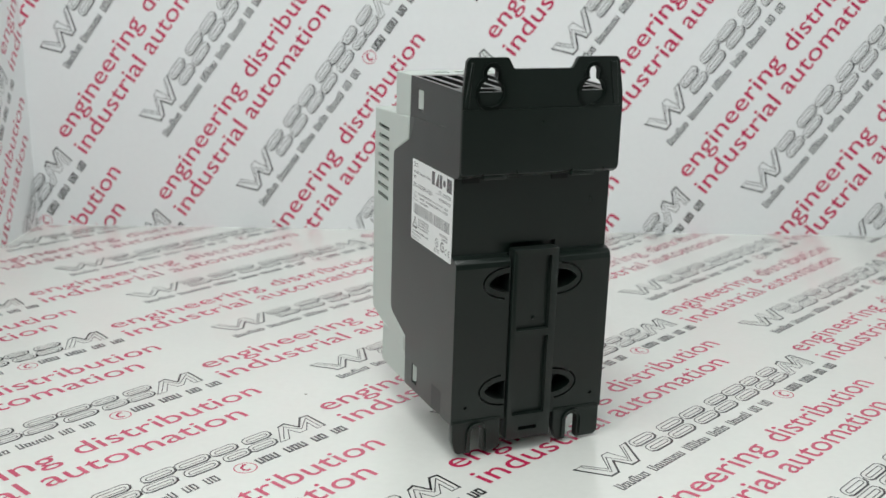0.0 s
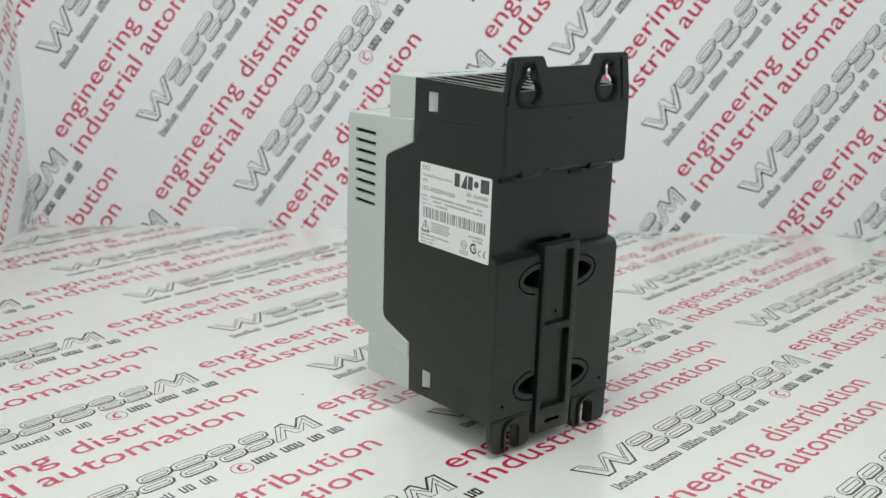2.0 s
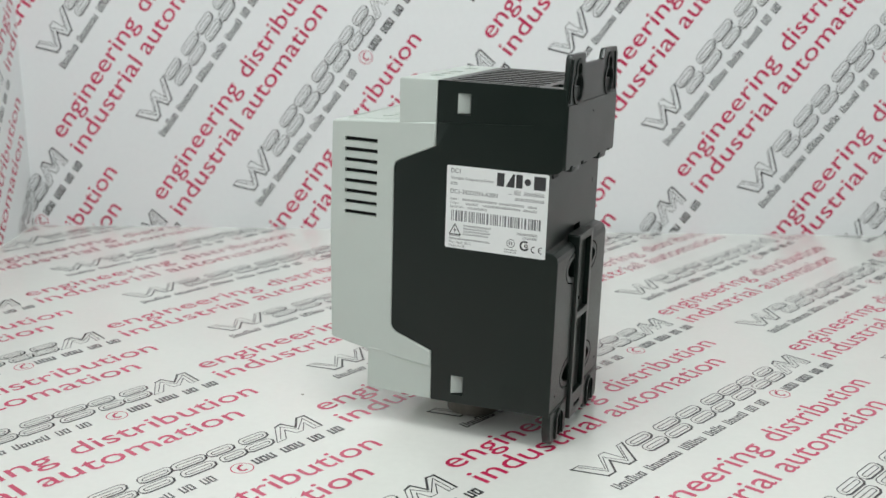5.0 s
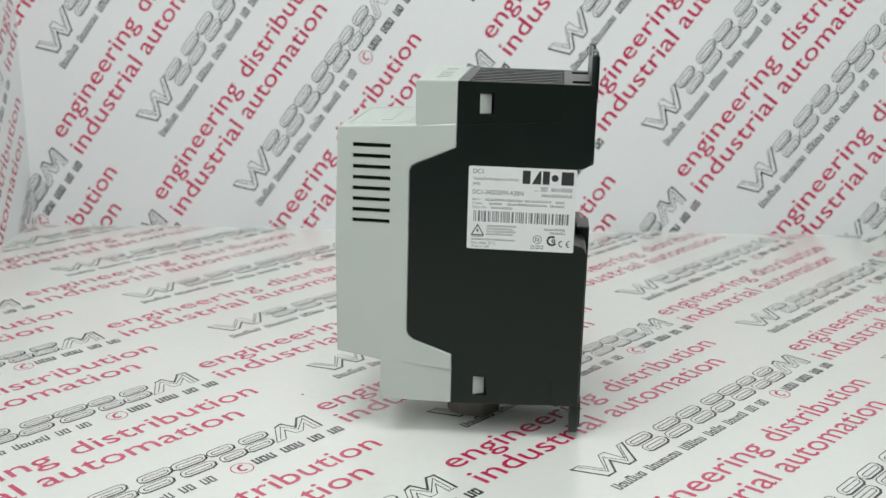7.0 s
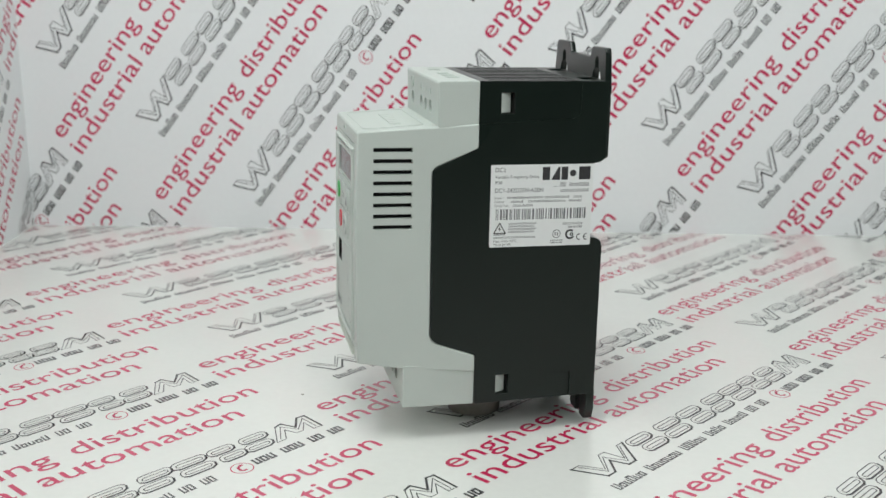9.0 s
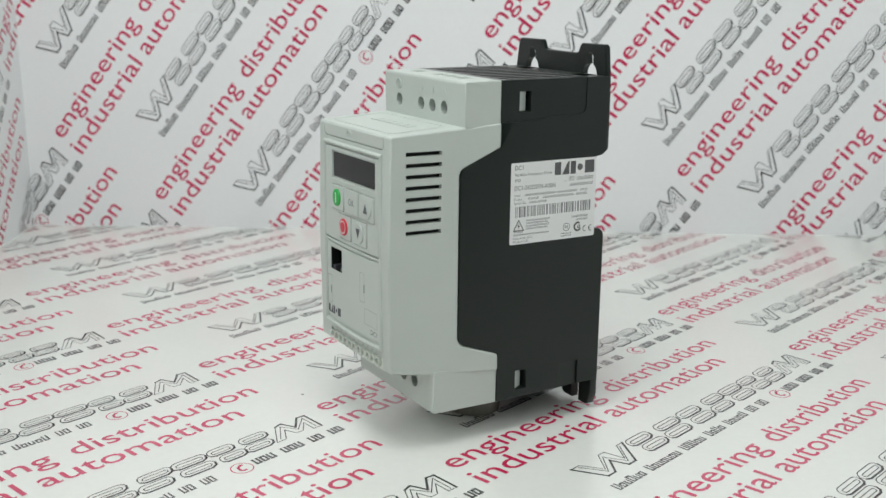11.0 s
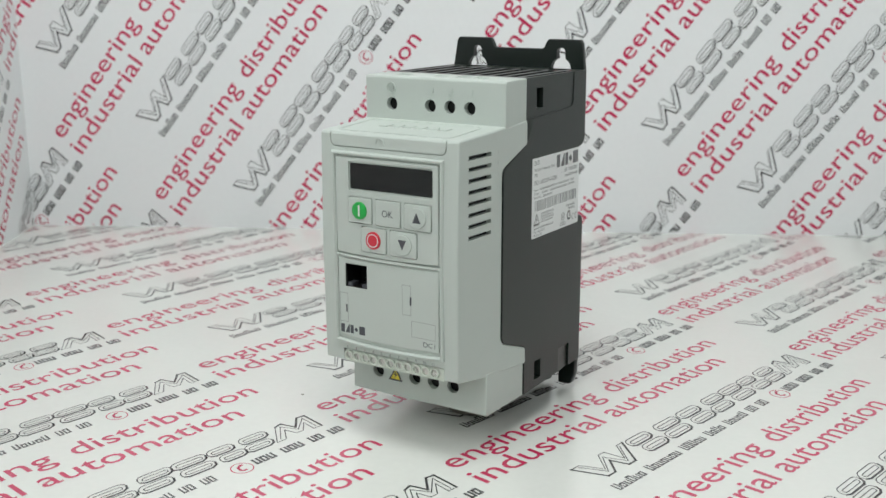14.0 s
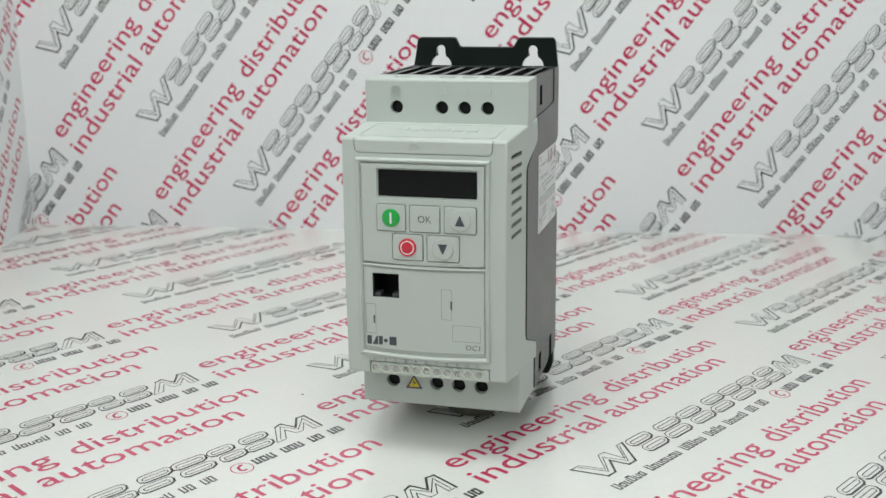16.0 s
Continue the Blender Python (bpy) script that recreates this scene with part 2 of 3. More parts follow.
def print_sheet(sheet, origin, degrees, bounds, put, period, odd, row, laid=None, grow=1.0, back=0.0):
    """Covers a sheet with lines of print, each second line set off by odd. laid: lines that lie a little off the even spacing.
    bounds: u0, u1, v0, v1 in the sheet's plane; put: the plane's pose."""
    u0, u1, v0, v1 = bounds
    turn = Matrix.Rotation(radians(degrees), 4, "Z")
    for j in range(-24, 25):
        for i in range(-4, 5):
            base = (laid or {}).get(j) or [(j % 2) * odd[k] + j * row[k] for k in (0, 1)]
            x, y = (i * period[k] + base[k] for k in (0, 1))
            cell = Matrix.Translation((origin[0], origin[1], 0)) @ turn @ Matrix.Translation((x - back, y, 0)) @ Matrix.Diagonal((grow, grow, 1, 1))
            for name, mat, bm, me, label in PRINT_MESH:
                spots = [cell @ v.co for v in bm.verts]
                inside = sum(u0 < s.x < u1 and v0 < s.y < v1 for s in spots)
                if not inside:
                    continue
                if inside == len(spots):
                    ob = new(name, me)
                    ob.matrix_basis = put @ Matrix.Diagonal((K, K, K, 1)) @ cell @ Matrix.Diagonal((1 / K, 1 / K, 1 / K, 1))
                else:
                    cut = bm.copy()
                    bmesh.ops.transform(cut, matrix=cell, verts=cut.verts)
                    for co, no in (((u0, 0, 0), (-1, 0, 0)), ((u1, 0, 0), (1, 0, 0)), ((0, v0, 0), (0, -1, 0)), ((0, v1, 0), (0, 1, 0))):
                        bmesh.ops.bisect_plane(cut, geom=cut.verts[:] + cut.edges[:] + cut.faces[:], plane_co=co, plane_no=no, clear_outer=True)
                    ob = new(name, settle(name, cut, mat))
                    ob.matrix_basis = put
                ob.parent = sheet
                tagged(ob, label)


WALL_AT = pose(-40.4 * K, 40.55 * K, 0, 0, 0, -0.54)
LEFT_AT = pose(-39.6 * K, 40.6 * K, 0)
floor = slab("floor", "satin white paper sheet with slanted red and black print", "floor", -39.6, 62, -40, 40.5, -0.12, 0, PAPER)
wall_north = slab("wall_north", "white paper backdrop with slanted red and black print", "wall", 0.81, 103, 0, 0.15, -0.12, 66, PAPER_WALL, WALL_AT)
wall_west = slab("wall_west", "white printed paper side sheet of the set", "wall", -0.15, 0, -80.5, 0, -0.12, 66, PAPER_WALL, LEFT_AT)
slab("wall_east", "plain white paper side sheet of the set", "wall", 62, 62.15, -40, 40, -0.12, 66, PAPER_WALL)
slab("table", "grey laminate table top under the paper", "table", -70, 90, -95, 75, -3, -0.13, WOOD)
slab("room_floor", "plain grey floor of the room", "floor", -250, 250, -300, 220, -82, -80, PLASTER)
slab("ceiling", "plain grey ceiling of the room", "ceiling", -250, 250, -300, 220, 190, 192, PLASTER)
for n_, b_ in enumerate(((-252, -250, -300, 220), (250, 252, -300, 220), (-250, 250, -302, -300), (-250, 250, 220, 222))):
    slab("room_wall_%d" % (n_ + 1), "plain grey plaster wall of the room", "wall", *b_, -80, 190, PLASTER)

FLOOR_LINES = {-2: (-0.62, 10.61), -1: (27.79, 5.76), 0: (-0.33, -0.04), 1: (27.75, -4.74), 2: (-0.43, -10.58), 3: (27.66, -14.99), 4: (0.32, -20.63),
               5: (27.65, -25.15), 6: (0.0, -30.63), 7: (27.3, -35.14), 8: (0.24, -40.63), 9: (27.1, -45.4)}
WALL_LINES = {-1: (28.99, 5.63), 0: (-0.39, -0.16), 1: (29.26, -4.64), 2: (0.32, -10.4), 3: (29.3, -15.05), 4: (0.58, -20.47), 6: (1.2, -31.06),
              7: (29.27, -35.84), 8: (0.98, -41.52), 9: (30.11, -46.08), 10: (1.77, -51.73)}
print_sheet(floor, (-39.12, -4.48), 48.44, (-39.5, 45, -32, 40.4), pose(0, 0, 0.0001), (53.03, 0.925), (27.6, 0.5), (0.0, -5.13), FLOOR_LINES)
print_sheet(wall_north, (-9.875, -9.943), 53.388, (0.85, 92, 0.1, 34), pose(0, -0.0001, 0, 90, 0, 0), (54.49, 1.05), (28.8, 0.55), (0.13, -5.17), WALL_LINES, 1.017, 0.45)
print_sheet(wall_west, (-31.83, -25.23), 50.0, (-60, -0.1, 0.1, 30), pose(0.0001, 0, 0, 90, 0, 90), (53.0, 0.93), (26.0, 0.1), (0.0, 5.14))

speck = tagged(new('paper_speck', settle('paper_speck', disc(-9.44, 1.40, 0.085, 'z', 0.0, 0.02, 10), HUB)), 'tiny grey speck of dirt lying on the paper', 'speck')

# ---- turntable hub ----
hub = thing("turntable_hub", "round grey acrylic turntable hub under the drive", "turntable")
hub.location = (0.25 * K, 0.1 * K, 0)
part("base_disc", disc(0, 0, 1.45, "z", 0.0, 0.9, 40, 0.08), HUB, hub)
part("top_disc", disc(0, 0, 1.25, "z", 0.9, 1.55, 40, 0.05), HUB, hub, "upper turning disc")

# ---- the drive ----
drive = thing("variable_frequency_drive", "light grey and anthracite plastic frequency drive on a turntable", "drive")
YN, YF = -3.79, 4.60      # the two side faces
MID = (YN + YF) / 2


def both_sides(u0, u1, z0, z1, deep):
    return [box(u0, u1, YN - 1, YN + deep, z0, z1), box(u0, u1, YF - deep, YF + 1, z0, z1)]


def build_housing():
    outline = [(-0.74, 17.45), (-0.74, 14.2), (-2.65, 13.35), (-2.92, 13.2), (-3.02, 12.95), (-3.02, 4.65), (-2.93, 4.42), (-2.7, 4.24), (-0.69, 3.53),
               (-0.65, 0.88), (5.3, 1.05), (5.84, 1.08), (5.86, 9.05), (5.79, 9.32), (5.6, 9.48), (5.2, 9.56), (5.2, 13.35), (5.55, 13.4), (5.84, 13.6), (5.84, 17.45)]
    bm = prism(outline, "y", YN, YF, 0.035)
    cuts = both_sides(0.34, 1.03, 15.85, 16.88, 0.6) + both_sides(0.45, 1.15, 1.36, 2.40, 0.6)
    cuts.append(box(-0.25, 4.35, YN + 0.62, YF - 0.62, 16.3, 18))
    cuts.append(box(-0.25, 4.35, YN + 0.25, YF - 0.25, 17.0, 18))
    cuts += [prism([(3.2, y - side), (3.2, y), (4.48, y + side * 0.11), (4.48, y - side)], "z", 0.5, 2.35) for side, y in ((1, YN), (-1, YF))]
    # the shallow sunk field at the top of each side
    sunk = [(-1.2, 15.34), (4.0, 15.60), (4.28, 15.68), (4.41, 15.92), (4.45, 18.2), (-1.2, 18.2)]
    cuts += [prism(sunk, "y", YN - 1, YN + 0.045), prism(sunk, "y", YF - 0.045, YF + 1)]
    for y in (-2.36, 2.93):
        cuts.append(box(4.75, 5.62, y - 0.62, y + 0.62, 16.2, 18))
    # the channel of the rail clip, and its curved spring slots
    cuts.append(box(5.3, 6.5, -0.92, 1.67, 0.5, 9.9))
    cuts.append(box(4.9, 6.5, -0.70, 1.76, 9.5, 10.02))
    for y, side, z in ((-0.92, 180, 8.22), (1.62, 0, 8.22), (-0.92, 180, 2.66), (1.62, 0, 2.66)):
        low, high = (side - 88, side + 88)
        fill = [(y + 1.12 * math.cos(radians(a)), z + 0.5 * math.copysign(abs(math.sin(radians(a))) ** 1.35, math.sin(radians(a)))) for a in np.linspace(low, high, 16)]
        cuts.append(prism(fill, "x", 4.7, 6.5))
        span = (side - 80, side + 88) if z < 5 else (side - 88, side + 80)
        cuts.append(prism(arc_outline(y, z, 1.40, 0.80, *span, 0.10, 20), "x", 5.45, 6.5))
    for y in (-3.05, -1.0, 1.55, 3.4):
        cuts.append(box(5.3, 6.2, y, y + (0.9 if abs(y) > 2 else 0.45), 13.28, 13.46))
    for y, z in ((-3.05, 1.95), (3.95, 1.9), (0.35, 16.05)):
        cuts.append(disc(y, z, 0.09, "x", 5.7, 6.5, 12))
    return carve(bm, cuts)


housing = part("housing", build_housing(), DARK, drive, "anthracite plastic rear housing")
for y in (-2.6, 2.05):
    part("cap_tongue", box(5.0, 5.92, y, y + 1.25, 13.36, 13.6, 0.05), DARK, housing)

# raised black strips paint in the shade of the notches under the cap
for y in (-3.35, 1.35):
    part("cap_notch_shade", box(5.1, 5.26, y, y + 0.85, 13.10, 13.42), DARKER, housing)
# cooling fins in the top opening: lit tops and shaded sides put into the colours
for i in range(9):
    y = YN + 0.60 + i * 0.87
    fin = part("fin", box(-0.28, 4.38, y, y + 0.27, 16.4, 17.44), DARKER, housing)
    part("fin_lit_top", box(-0.28, 4.38, y + 0.005, y + 0.265, 17.44, 17.452), FIN_LIT, fin)
# bed kept black for the shade between the fins
part("heat_sink_bed", box(-0.3, 4.4, YN + 0.6, YF - 0.6, 16.2, 16.32), DARKER, housing)

# pale latches inside the side windows
for z0, z1, x0 in ((15.87, 16.86, 0.36), (1.38, 2.38, 0.47)):
    for side, y in ((1, YN), (-1, YF)):
        plate = prism([(x0 - 0.02, y + side * 0.05), (x0 + 0.52, y + side * 0.34), (x0 + 0.52, y + side * 0.56), (x0 - 0.02, y + side * 0.56)], "z", z0 + 0.03, z1)
        part("latch", plate, PALE, housing, "pale latch tongue in a side window")


def keyhole(y, grow=0.0):
    pts = [(y + (0.62 + grow) * math.cos(radians(a)), 17.42 + (0.62 + grow) * math.sin(radians(a))) for a in np.linspace(118, 422, 22)]
    pts += [(y + (0.27 + grow) * math.cos(radians(a)), 18.32 + (0.27 + grow) * math.sin(radians(a))) for a in np.linspace(-20, 200, 12)]
    return pts


def build_flange():
    outline = [(-3.78, 16.68), (-3.78, 17.3), (-3.62, 18.85), (-3.48, 19.03), (-1.58, 19.03), (-1.48, 18.92), (-1.30, 18.58), (-1.2, 18.5), (1.75, 18.5), (1.85, 18.58), (2.02, 18.92),
               (2.12, 19.03), (4.16, 19.03), (4.30, 18.85), (4.56, 17.3), (4.59, 16.68), (4.59, 13.75), (4.49, 13.58), (-3.68, 13.58), (-3.78, 13.75)]
    bm = prism(outline, "x", 5.62, 5.96, 0.06)
    cuts = [prism(keyhole(y), "x", 5, 6.5) for y in (-2.36, 2.93)]
    cuts.append(disc(0.35, 16.05, 0.07, "x", 5.9, 6.5, 12))
    cuts.append(box(5.91, 6.5, -4.2, 4.8, 16.67, 20))
    cuts += [box(5.5, 6.5, y, y + 0.5, 13.4, 13.72) for y in (-3.1, -1.35, 1.55, 3.3)]
    return carve(bm, cuts)


flange = part("mounting_flange", build_flange(), DARK, drive, "anthracite mounting flange with two keyholes")
for y in (-2.36, 2.93):
    rim = join(*[prism(o, "x", 5.85, 5.975) for o in stroke(keyhole(y, 0.11), 0.18)])
    part("keyhole_rim", rim, DARK, flange)
for y0, y1 in ((-3.72, -3.5), (4.1, 4.32)):
    part("edge_rib", prism([(y0, 16.8), (y1, 16.8), (y1 - math.copysign(0.2, y1), 18.8), (y0 - math.copysign(0.3, y0), 18.8)], "x", 5.9, 5.99, 0.02, 1), DARK, flange)


def build_foot(y0, y1, yc):
    outline = [(y0, 1.3), (y0, 0.2), (y0 + 0.22, -0.42), (y0 + 0.4, -0.5), (y1 - 0.2, -0.46), (y1, -0.25), (y1, 1.3)]
    bm = prism(outline, "x", 5.45, 5.9, 0.05)
    slot = [(yc - 0.33, -1), (yc + 0.33, -1)] + [(yc + 0.33 * math.cos(radians(a)), 0.55 + 0.33 * math.sin(radians(a))) for a in np.linspace(0, 180, 10)]
    return carve(bm, [prism(slot, "x", 5, 6.5), box(5.87, 6.5, y0 - 1, y1 + 1, 1.16, 1.21)])


for y0, y1, yc in ((-3.72, -1.12, -2.38), (1.85, 4.48, 2.93)):
    foot = part("mounting_foot", build_foot(y0, y1, yc), DARK, drive, "slotted anthracite mounting foot")
    part("slot_rim", join(prism(arc_outline(yc, 0.55, 0.52, 0.52, 0, 180, 0.12), "x", 5.85, 6.02), box(5.85, 6.02, yc - 0.58, yc - 0.46, -0.35, 0.56), box(5.85, 6.02, yc + 0.46, yc + 0.58, -0.35, 0.56)), DARK, foot)


def build_clip():
    bm = prism(rounded(-0.84, 1.60, -0.05, 9.86, 0.1), "x", 5.36, 6.02, 0.04)
    cuts = [box(5.74, 6.5, -0.55, 1.22, 5.72, 9.50), box(5.74, 6.5, -0.55, 1.22, 1.25, 5.36), box(5.6, 6.5, -0.15, 0.85, 0.42, 0.62)]
    return carve(bm, cuts)


clip = part("rail_clip", build_clip(), DARK, drive, "sliding anthracite rail clip")
part("stud", disc(0.5, 6.25, 0.1, "x", 5.7, 5.84, 14), DARK, clip)


def ring_outlines(x, z, r, wide, a0=0, a1=360, n=20):
    out = []
    for i in range(n):
        a, b = radians(a0 + (a1 - a0) * i / n), radians(a0 + (a1 - a0) * (i + 1) / n)
        out.append([(x + q * math.cos(t), z + q * math.sin(t)) for q, t in ((r - wide, a), (r, a), (r, b), (r - wide, b))])
    return out


# ---- pale front cover ----
def taper(bm):
    """Draws the sides in towards the front."""
    for v in bm.verts:
        if v.co.x < -0.7:
            f = (v.co.x + 0.7) / -6.0
            v.co.y = MID + (v.co.y - MID) * (1 - (0.075 if v.co.y < MID else 0.02) * f)
    return bm


Y0, Y1 = YN + 0.005, YF - 0.005
YC = YN - 0.085          # the cover's side stands a little proud of the housing


def bowed(y0, y1, z0, z1, low, high=0.0, n=8):
    """A panel outline whose lower and upper edges sag in the middle."""
    bottom = [(y0 + (y1 - y0) * i / n, z0 - low * (1 - (2 * i / n - 1) ** 2)) for i in range(n + 1)]
    top = [(y1 + (y0 - y1) * i / n, z1 - high * (1 - (2 * i / n - 1) ** 2)) for i in range(n + 1)]
    return bottom + top


def build_cover():
    outline = [(-0.76, 15.38), (-0.76, 14.19), (-2.67, 13.34), (-2.94, 13.19), (-3.04, 12.95), (-3.04, 4.65), (-2.95, 4.42), (-2.72, 4.23), (-0.71, 3.52), (-0.68, 2.66),
               (-4.3, 2.93), (-6.70, 3.30), (-6.82, 9.2), (-6.72, 14.88), (-6.66, 15.01)]
    bm = taper(prism(outline, "y", YC, Y1, 0.09, 3))
    cuts = []
    for i in range(8):
        z = 14.22 - 0.546 * i
        for y0, y1, w0, w1 in ((YC - 1, YC + 1.2, YC - 1, YC + 0.16), (Y1 - 1.2, Y1 + 1, Y1 - 0.16, Y1 + 1)):
            cuts.append(box(-5.93, -4.02, y0, y1, z - 0.20, z + 0.01))
            cuts.append(box(-4.04, -3.42, w0, w1, z - 0.19, z + 0.02))
    # the flap's edge, the panel frames and the display window
    for o in stroke(rounded(-2.86, 3.88, 14.3, 16.5, 0.3), 0.045):
        cuts.append(prism(o, "x", -7, -6.62))
    return carve(bm, cuts[:16 * 2]), cuts[32:]


cover_bm, grooves = build_cover()
grooves += [prism(rounded(-2.52, 3.57, 8.90, 13.84, 0.1, 2), "x", -7.2, -6.70)]
grooves += [prism(rounded(-2.52, 3.57, 4.54, 8.78, 0.1, 2), "x", -7.2, -6.74)]
grooves += [box(-7.2, -5.4, 1.76, 3.10, 7.25, 8.45), box(-7.2, -5.3, -2.72, 3.38, 2.5, 3.92)]
cover = part("front_cover", carve(cover_bm, grooves), PALE, drive, "light grey plastic front cover with side vents")


def build_upper():
    bm = prism([(-0.76, 15.2), (-2.78, 15.2), (-2.82, 17.36), (-2.74, 17.44), (-0.76, 17.46)], "y", Y0, Y1, 0.07)
    cuts = [disc(y, 16.03, 0.33, "x", -3.5, -1.4, 24) for y in (2.96, 0.61, -0.55, -1.72)]
    cuts += [box(-2.0, -1.35, y - 0.42, y + 0.42, 17.38, 18) for y in (2.9, 0.61, -0.55, -1.72)]
    return carve(bm, cuts)


def build_lower():
    bm = prism([(-0.68, 3.1), (-4.38, 3.1), (-4.42, 0.95), (-4.34, 0.87), (-0.68, 0.87)], "y", Y0 + 0.05, Y1 - 0.05, 0.07)
    return carve(bm, [disc(y, 2.1, 0.35, "x", -5, -2.6, 24) for y in (2.92, 0.6, -0.56, -1.74)])


upper = part("terminal_cover", build_upper(), PALE, drive, "light grey upper terminal cover with four screw holes")
lower = part("terminal_cover", build_lower(), PALE, drive, "light grey lower terminal cover with screw holes")
# shallow black discs stand in for the shaded depth of the screw holes
for y in (2.96, 0.61, -0.55, -1.72):
    part("screw", disc(y, 16.03, 0.325, "x", -2.48, -2.2, 20), DARKER, upper, "black disc painting the dark depth of a screw hole")
for y in (2.92, 0.6, -0.56, -1.74):
    part("screw", disc(y, 2.1, 0.345, "x", -4.08, -3.8, 20), DARKER, lower, "black disc painting the dark depth of a screw hole")
# black block set close behind the slots to paint their inside dark
part("vent_shade", box(-5.99, -3.96, Y0 + 0.36, Y1 - 0.36, 9.9, 14.5), DARKER, cover, "black block painting the shaded inside behind the vents")

FACE = Matrix(((0, 0, -1, 0), (-1, 0, 0, 0), (0, 1, 0, 0), (0, 0, 0, 1)))     # drawn x runs to -y, drawn y up, facing -x


def on_face(bm, y, z, x):
    """Lays a flat drawing on the front face, its origin at (y, z)."""
    bmesh.ops.transform(bm, matrix=Matrix.Translation((x, y, z)) @ FACE, verts=bm.verts)
    return bm


def bead(field, half, low, high):
    """A closed rounded rim along a bowed field, half its width to either side."""
    y0, y1, z0, z1, sag = field
    bm, rings = bmesh.new(), []
    for off, x in ((half, low), (half * 0.85, high * 0.65 + low * 0.35), (half * 0.3, high), (-half * 0.3, high), (-half * 0.85, high * 0.65 + low * 0.35), (-half, low)):
        rings.append([bm.verts.new((x, u, v)) for u, v in bowed(y0 - off, y1 + off, z0 - off, z1 + off, sag)])
    for a, b in zip(rings, rings[1:]):
        for i in range(len(a)):
            j = (i + 1) % len(a)
            bm.faces.new((a[i], a[j], b[j], b[i]))
    return bm


# keypad panel, display, keys
KEYPAD = (("start", 1.36, 2.76, 10.6, 11.86), ("ok", -0.33, 1.13, 10.6, 11.86), ("up", -2.10, -0.57, 10.6, 11.86), ("stop", 0.52, 2.0, 9.2, 10.44), ("down", -1.27, 0.29, 9.2, 10.44))
panel = part("keypad_panel", carve(prism(bowed(-2.49, 3.54, 9.03, 13.81, 0.10), "x", -6.84, -6.55, 0.03, 1),
             [prism(rounded(-2.18, 2.76, 12.15, 13.62, 0.06, 2), "x", -7, -6.74)] +
             [prism(rounded(y0 - 0.04, y1 + 0.04, z0 - 0.04, z1 + 0.04, 0.1, 2), "x", -7, -6.70) for _, y0, y1, z0, z1 in KEYPAD]), PALE, drive, "light grey keypad panel")
part("display", prism(rounded(-2.13, 2.7, 12.26, 13.53, 0.04, 2), "x", -6.77, -6.6, 0.01, 1), GLASS, panel, "dark smoked display window")
for sign, y0, y1, z0, z1 in KEYPAD:
    key = part("key", prism(rounded(y0, y1, z0, z1, 0.08, 2), "x", -6.90, -6.68, 0.03, 2), PALE, panel)
    yc, zc = (y0 + y1) / 2, (z0 + z1) / 2
    if sign != "ok":
        mat = {"start": GREEN, "stop": RED}.get(sign, PALE)
        part("key_cap", disc(yc, zc, 0.44 if mat is not PALE else 0.52, "x", -6.97, -6.8, 28, 0.04), mat, key, {"start": "round green start key cap", "stop": "round red stop key cap"}.get(sign, ""))
    if sign == "start":
        part("sign", on_face(flat([rect(-0.05, 0.05, -0.27, 0.27)]), yc, zc, -6.976), LABEL, key)
    elif sign == "stop":
        halo = [[(r * math.cos(t), r * math.sin(t)) for r, t in ((0.29, a), (0.34, a), (0.34, a + 0.3142), (0.29, a + 0.3142))] for a in np.arange(0, 6.2, 0.3142)]
        part("sign", on_face(flat(halo), yc, zc, -6.976), LABEL, key)
    elif sign == "ok":
        part("sign", on_face(shifted(lettering("OK", 0.34, 0.66, 0.0), -0.33, -0.17), yc, zc, -6.905), SYMBOL, key, "letters on the key")
    else:
        f = 1 if sign == "up" else -1
        part("sign", on_face(flat([[(-0.24, -0.25 * f), (0.24, -0.25 * f), (0, 0.27 * f)][::f]]), yc, zc, -6.976), SYMBOL, key, "slate triangle on the key")

part("panel_ridge", bead((-2.65, 3.71, 4.38, 13.98, 0.13), 0.11, -6.70, -6.88), PALE, cover, "raised pale rim round the panels")
waist = [(y, 8.88 - 0.10 * (1 - ((y - 0.52) / 3.0) ** 2)) for y in np.linspace(-2.54, 3.59, 9)]
part("panel_ridge", prism([(y, z - 0.045) for y, z in waist] + [(y, z + 0.045) for y, z in waist[::-1]], "x", -6.86, -6.7, 0.03, 1), PALE, cover)

# lower field: socket, breakouts, small marks
field = part("lower_panel", carve(prism(bowed(-2.49, 3.54, 4.68, 8.75, 0.12, 0.10), "x", -6.81, -6.6, 0.03, 1), [box(-7, -6, 1.76, 3.10, 7.25, 8.45)]), PALE, drive, "light grey lower panel")
socket = part("data_socket", join(box(-5.6, -5.5, 1.7, 3.2, 7.1, 8.6), box(-6.78, -5.5, 3.02, 3.12, 7.22, 8.48), box(-6.78, -5.5, 1.72, 1.80, 7.22, 8.48), box(-6.78, -5.5, 1.72, 3.12, 8.40, 8.48), box(-6.78, -5.5, 1.72, 3.12, 7.2, 7.27)), DARKER, drive, "black eight-way data socket")
part("socket_key", join(box(-6.72, -6.2, 2.72, 3.05, 7.25, 7.45), box(-6.72, -6.2, 1.80, 2.12, 7.25, 7.45)), SYMBOL, socket)
part("breakout", on_face(flat(stroke(rect(0, 0.5, -1.5, 0), 0.02)), 3.47, 6.89, -6.815), FAINT, field)
part("breakout", on_face(flat(stroke(rect(0, 0.5, -1.5, 0), 0.02)), -0.36, 7.81, -6.815), FAINT, field)
